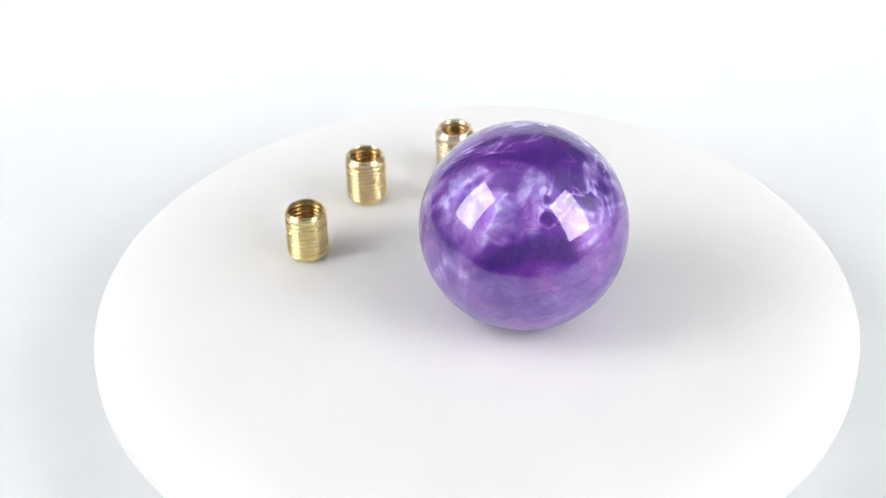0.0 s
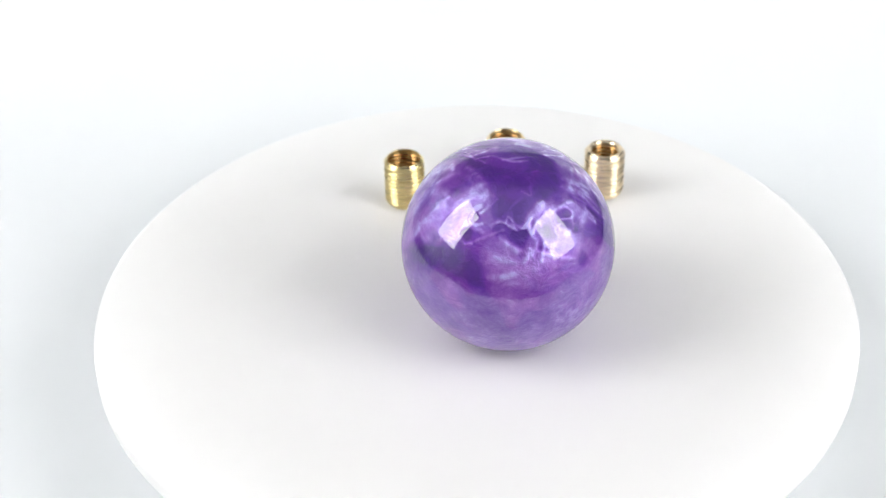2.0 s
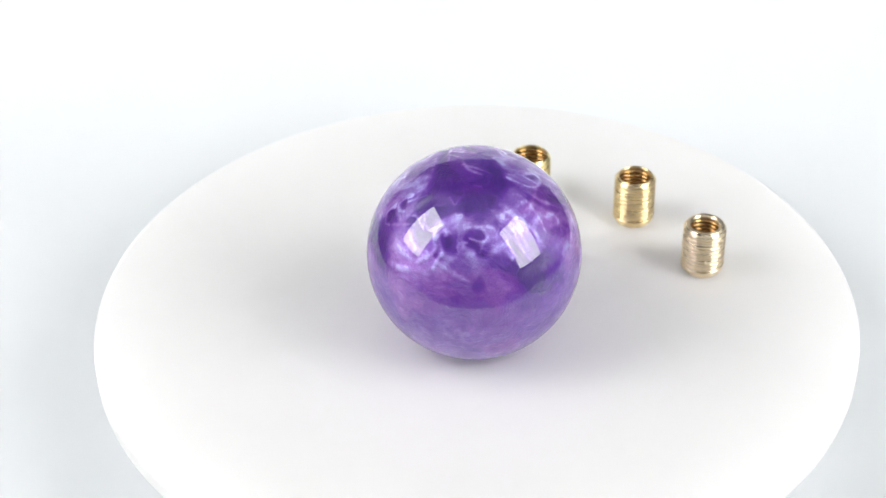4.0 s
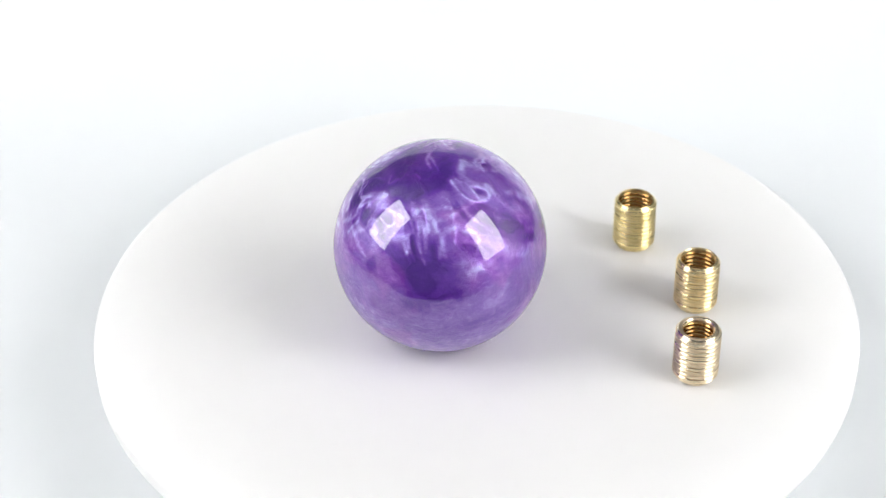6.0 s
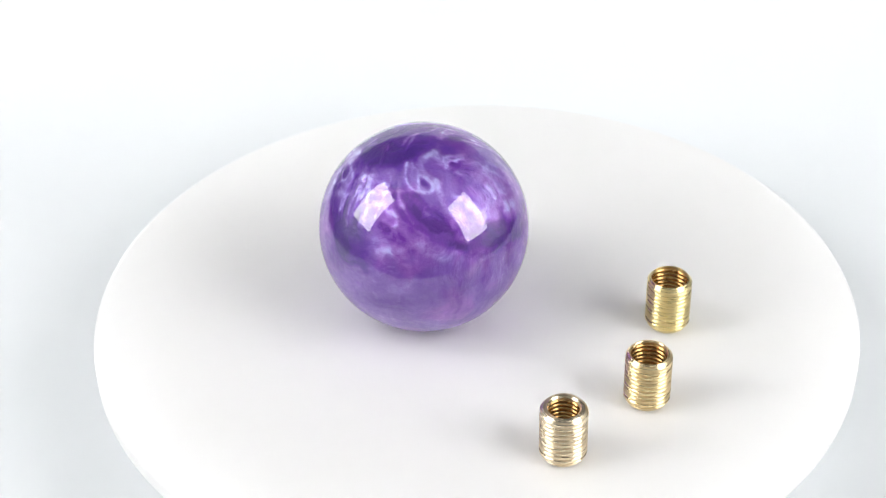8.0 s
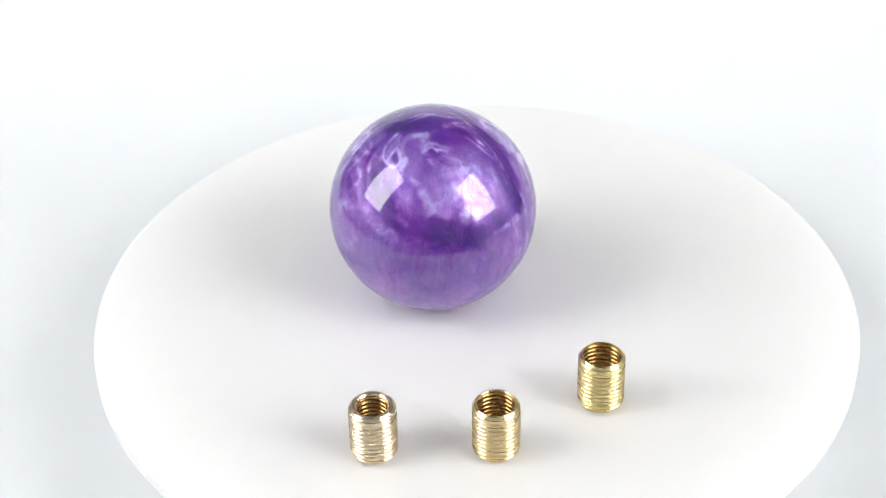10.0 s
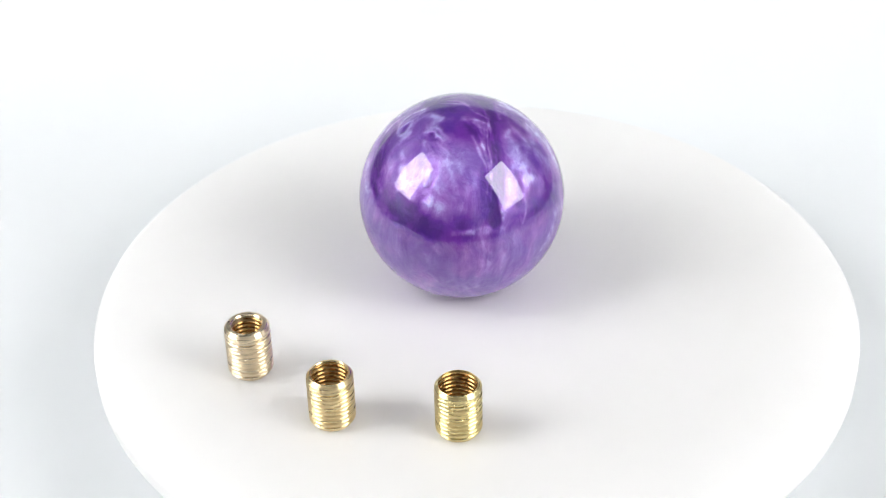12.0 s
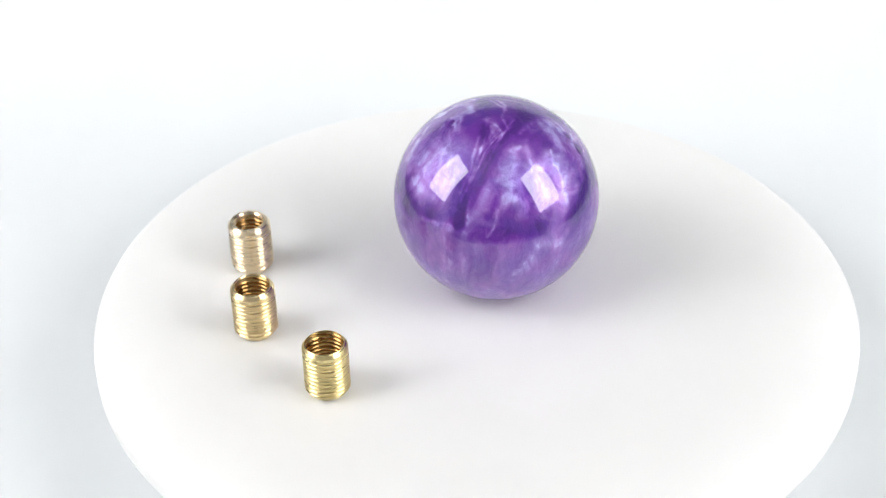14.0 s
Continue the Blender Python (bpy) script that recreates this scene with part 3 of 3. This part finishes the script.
def thread(base, tip, pitch, z0, z1, limit, steps=64):
    """A V-shaped ridge wound round z from z0 to z1; limit(z) bounds its crest."""
    bm = bmesh.new()
    count = int((z1 - z0) / pitch * steps)
    rows = []
    for k in range(count + 1):
        a, z = 2 * math.pi * k / steps, z0 + (z1 - z0) * k / count
        grow = min(1.0, k / 14, (count - k) / 14)
        row = []
        for dz, u in ((-0.5, 0.0), (-0.44, 0.12), (-0.36, 0.52), (-0.28, 0.90), (-0.20, 1.0), (0.20, 1.0), (0.28, 0.90), (0.36, 0.52), (0.44, 0.12), (0.5, 0.0)):
            zz = z + dz * pitch * max(grow, 0.05)
            r = base + (tip - base) * u * grow
            r = min(r, limit(zz)) if tip > base else max(r, limit(zz))
            row.append(bm.verts.new((r * math.cos(a), r * math.sin(a), zz)))
        rows.append(row)
    for p, q in zip(rows, rows[1:]):
        for i in range(len(p)):
            j = (i + 1) % len(p)
            bm.faces.new((p[i], p[j], q[j], q[i]))
    bm.faces.new(rows[0]), bm.faces.new(rows[-1][::-1])
    return bm


# ---- the room round the table ----
def slab(name, lo, hi, material, label):
    size = [h - l for l, h in zip(lo, hi)]
    ob = part(name, rounded_box(*size, 0.0, [(l + h) / 2 for l, h in zip(lo, hi)]), material)
    return tagged(ob, label, "", "", "structure")


WX, WS, WN, WTOP = 1.75, -1.95, 0.306, 1.65
slab("floor", (-WX - 0.1, WS - 0.1, FLOOR_Z - 0.1), (WX + 0.1, WN + 0.1, FLOOR_Z), DARK_FLOOR, "pale wooden floor of the studio room")
slab("ceiling", (-WX - 0.1, WS - 0.1, WTOP), (WX + 0.1, WN + 0.1, WTOP + 0.1), CEILING_PAINT, "plain dark grey ceiling")
slab("wall_north", (-WX - 0.1, WN, FLOOR_Z), (WX + 0.1, WN + 0.1, WTOP), DARK_PAINT, "dark grey wall behind the table")
slab("wall_south", (-WX - 0.1, WS - 0.1, FLOOR_Z), (WX + 0.1, WS, WTOP), DARK_PAINT, "dark grey painted wall")
slab("wall_east", (WX, WS, FLOOR_Z), (WX + 0.1, WN, WTOP), WALL_PAINT, "plain grey painted wall")
slab("wall_west", (-WX - 0.1, WS, FLOOR_Z), (-WX, WN, WTOP), WALL_PAINT, "plain grey painted wall")


def studio_table():
    thing = tagged(new("table"), "black-stained wooden table carrying the white paper", "table")
    thing.location = (0, 0.0, FLOOR_Z)
    high = TABLE_Z - FLOOR_Z
    part("tabletop", rounded_box(0.90, 0.56, 0.028, 0.004, (0, 0.022, high - 0.014)), BLACK_WOOD, thing)
    for sx in (-1, 1):
        for y in (-0.20, 0.245):
            part("leg", rounded_box(0.045, 0.045, high - 0.028, 0.003, (sx * 0.40, y, (high - 0.028) / 2)), BLACK_WOOD, thing)


def paper_sweep():
    """A sheet lying on the table and bent up against the wall."""
    line = [(-0.142, PAPER_Z)] + [(y / 100, PAPER_Z) for y in range(-12, 9, 4)]
    bend, cy = 0.205, 0.10
    for k in range(1, 22):
        a = radians(76 * k / 21)
        line.append((cy + bend * math.sin(a), PAPER_Z + bend * (1 - math.cos(a))))
    bm = bmesh.new()
    cols = 25
    grid = [[bm.verts.new((-0.228 + 0.456 * i / (cols - 1), y, z)) for i in range(cols)] for y, z in line]
    for a, b in zip(grid, grid[1:]):
        for i in range(cols - 1):
            bm.faces.new((a[i], a[i + 1], b[i + 1], b[i]))
    # the upper edge is cut to a low arch
    crest = [bm.verts.new((v.co.x, v.co.y + 0.004, 0.146 + 0.060 * max(0.0, 1 - (v.co.x / 0.15) ** 2))) for v in grid[-1]]
    for i in range(cols - 1):
        bm.faces.new((grid[-1][i], grid[-1][i + 1], crest[i + 1], crest[i]))
    ob = part("backdrop", bm, PAPER)
    thick = ob.modifiers.new("thickness", "SOLIDIFY")
    thick.thickness, thick.offset = 0.0006, -1.0
    return tagged(ob, "white paper backdrop sheet curving up behind the turntable", "backdrop", "", "structure")


def softbox(at, wide, high):
    """A lamp box; its cloth faces -z."""
    thing = tagged(new("softbox"), "softbox lamp with a glowing white cloth front and white shell glowing as added fill", "softbox", "softboxes")
    thing.matrix_world = look(at, (0, 0, 0.03))
    bm = bmesh.new()
    bmesh.ops.create_grid(bm, x_segments=6, y_segments=6, size=0.5, matrix=Matrix.Diagonal((wide, high, 1, 1)))
    for v in bm.verts:
        v.co.z = 0.008 * (1 - (2 * v.co.x / wide) ** 2) * (1 - (2 * v.co.y / high) ** 2)
    part("diffuser", bm, DIFFUSER, thing, "glowing white diffuser cloth")
    def hoops(rows):
        """Rectangular hoops of the box, joined one to the next and the last to the first."""
        made = bmesh.new()
        loops = [[made.verts.new((sx * wide / 2 * k, sy * high / 2 * k, z)) for sx, sy in ((-1, -1), (1, -1), (1, 1), (-1, 1))] for k, z in rows]
        for a, b in zip(loops, loops[1:] + loops[:1]):
            for i in range(4):
                made.faces.new((a[i], a[(i + 1) % 4], b[(i + 1) % 4], b[i]))
        return made

    # the shell glows outward as an added source that lifts the room light
    part("shell", hoops(((1.02, 0.032), (0.30, 0.30), (0.29, 0.295), (1.0, 0.034))), FILL_CLOTH, thing, "white nylon shell with an added fill glow")
    # black band, added to keep the shell's fill glow off the front
    part("glow_guard", hoops(((1.0, -0.020), (1.06, -0.020), (1.06, 0.030), (1.0, 0.030))), BLACK_CLOTH, thing, "added black cloth band hiding the shell's glow in front")
    part("lamp_head", tube((0, 0, 0.27), (0, 0, 0.46), 0.055, 24), BLACK_METAL, thing, "black metal lamp head")
    # its stand
    head = thing.matrix_world @ Vector((0, 0, 0.40))
    stand = tagged(new("light_stand"), "black metal tripod stand holding a softbox", "light stand", "light stands")
    stand.location = (head.x, head.y, FLOOR_Z)
    top = head.z - FLOOR_Z - 0.05
    part("pole", tube((0, 0, 0.1), (0, 0, top), 0.013), BLACK_METAL, stand)
    part("collar", tube((0, 0, 0.42), (0, 0, 0.47), 0.022), BLACK_METAL, stand)
    for k in range(3):
        a = radians(30 + 120 * k)
        part("leg", tube((0.02 * math.cos(a), 0.02 * math.sin(a), 0.44), (0.36 * math.cos(a), 0.36 * math.sin(a), 0.008), 0.008), BLACK_METAL, stand)


def toward(az, el, d):
    az, el = radians(az), radians(el)
    return (d * math.sin(az) * math.cos(el), d * math.cos(az) * math.cos(el), 0.03 + d * math.sin(el))


studio_table()
paper_sweep()
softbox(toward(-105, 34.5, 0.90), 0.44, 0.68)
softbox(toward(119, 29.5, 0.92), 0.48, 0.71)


# ---- the turntable ----
def turntable():
    thing = tagged(new("turntable"), "round white plastic display turntable on white paper", "turntable")
    thing.location = (0, 0, PAPER_Z)
    top = -PAPER_Z
    low = top - PLATTER_T
    part("base", lathe([(0, 0), (0.084, 0), (0.087, 0.002), (0.087, low - 0.004), (0.085, low - 0.002), (0, low - 0.002)], 96, False), BASE_PLASTIC, thing, "white plastic base")
    r, b = PLATTER_R, 0.0012
    edge = [(r - b + b * math.sin(radians(a)), top - b + b * math.cos(radians(a))) for a in range(90, -1, -15)]
    foot = [(r - b + b * math.sin(radians(a)), low + b - b * math.cos(radians(a))) for a in range(0, 91, 30)]
    return part("platter", lathe([(0, low)] + foot + edge + [(r * 0.6, top), (0, top)], 192, False), WHITE_PLASTIC, thing, "smooth white turning plate")


# ---- the ball knob ----
def ball_knob():
    thing = tagged(new("shift_knob"), "glossy purple pearl resin ball knob with marbled swirls", "shift knob")
    ring, flat = 0.0005, math.acos((R_BALL - BALL_SINK + 0.0005) / R_BALL)
    centre = R_BALL - BALL_SINK
    prof = [(0.0, ring)]
    for k in range(361):
        a = flat + (math.pi - flat) * k / 360
        prof.append((R_BALL * math.sin(a), centre - R_BALL * math.cos(a)))
    prof[-1] = (0.0, centre + R_BALL)
    ball = part("ball", lathe(prof, 720, False), RESIN, thing)
    unit = [((v.co - Vector((0, 0, centre))) / R_BALL)[:] for v in ball.data.vertices]
    ball.data.attributes.new("marbling", "FLOAT", "POINT").data.foreach_set("value", marbling(unit))
    ball.data.attributes.new("veins", "FLOAT", "POINT").data.foreach_set("value", veins(unit))
    # a thin grey disc along the line under the ball
    part("base_disc", lathe([(0, 0), (0.0088, 0), (0.0092, 0.0002), (0.0092, ring), (0, ring)], 72, False), BASE_GREY, thing, "thin grey disc under the ball")
    return thing


# ---- the threaded brass sleeves ----
def insert(bore, material, label, chamfer):
    r, h, depth = 0.00574, 0.01461, 0.00036
    thing = tagged(new("thread_insert"), label, "threaded insert", "brass thread inserts")
    core, root = r - depth, bore + 0.00027
    lip = r - 0.0009
    part("body", lathe([(root, 0.0010), (bore + 0.0002, 0.0), (core - 0.0006, 0.0), (core, 0.0009), (core, h - 0.0019), (r - 0.00006, h - 0.0017), (r - 0.00006, h - 0.0010), (lip + 0.00008, h - 0.00008), (lip, h),
                        (min(bore + chamfer, lip - 0.00008), h), (bore + 0.0001, h - chamfer * 0.9), (root, h - chamfer * 0.9 - 0.0003)], 72), material, thing)
    outside = lambda z: r - 0.0011 * max(0.0, 1 - z / 0.0014)
    part("outer_thread", thread(core - 0.0001, r, 0.00125, 0.0007, h - 0.0018, outside), material, thing, "", 50)
    inside = lambda z: bore if z < h - chamfer else bore + (z - h + chamfer)
    part("inner_thread", thread(root + 0.0001, bore, 0.00125, 0.0008, h - chamfer * 0.9 - 0.0008, inside), BRASS_BORE_SHADE, thing, "inner thread with the bore's brown shade put into its colour", 50)
    return thing


platter = turntable()
knob = ball_knob()
sleeves = [insert(0.0036, BRASS_PALE, "pale brass threaded insert sleeve with thick wall and narrow bore", 0.0005),
           insert(0.0043, BRASS_GOLD, "golden brass threaded insert sleeve with medium bore", 0.0003),
           insert(0.0046, BRASS_GREEN, "greenish yellow brass threaded insert sleeve with thin wall and wide bore", 0.0002)]


def motions():
    """The plate turns evenly and carries the ball and the sleeves round with it."""
    beats = [k / 5 for k in range(71)]
    walk(platter, [(t, pose(0, 0, 0, 0, 0, SPIN * t)) for t in beats])
    for thing, (x, y) in [(knob, BALL_AT)] + list(zip(sleeves, INSERT_AT)):
        rows = []
        for t in beats:
            a = radians(SPIN * t)
            rows.append((t, pose(x * math.cos(a) - y * math.sin(a), x * math.sin(a) + y * math.cos(a), 0, 0, 0, SPIN * t)))
        walk(thing, rows)


motions()
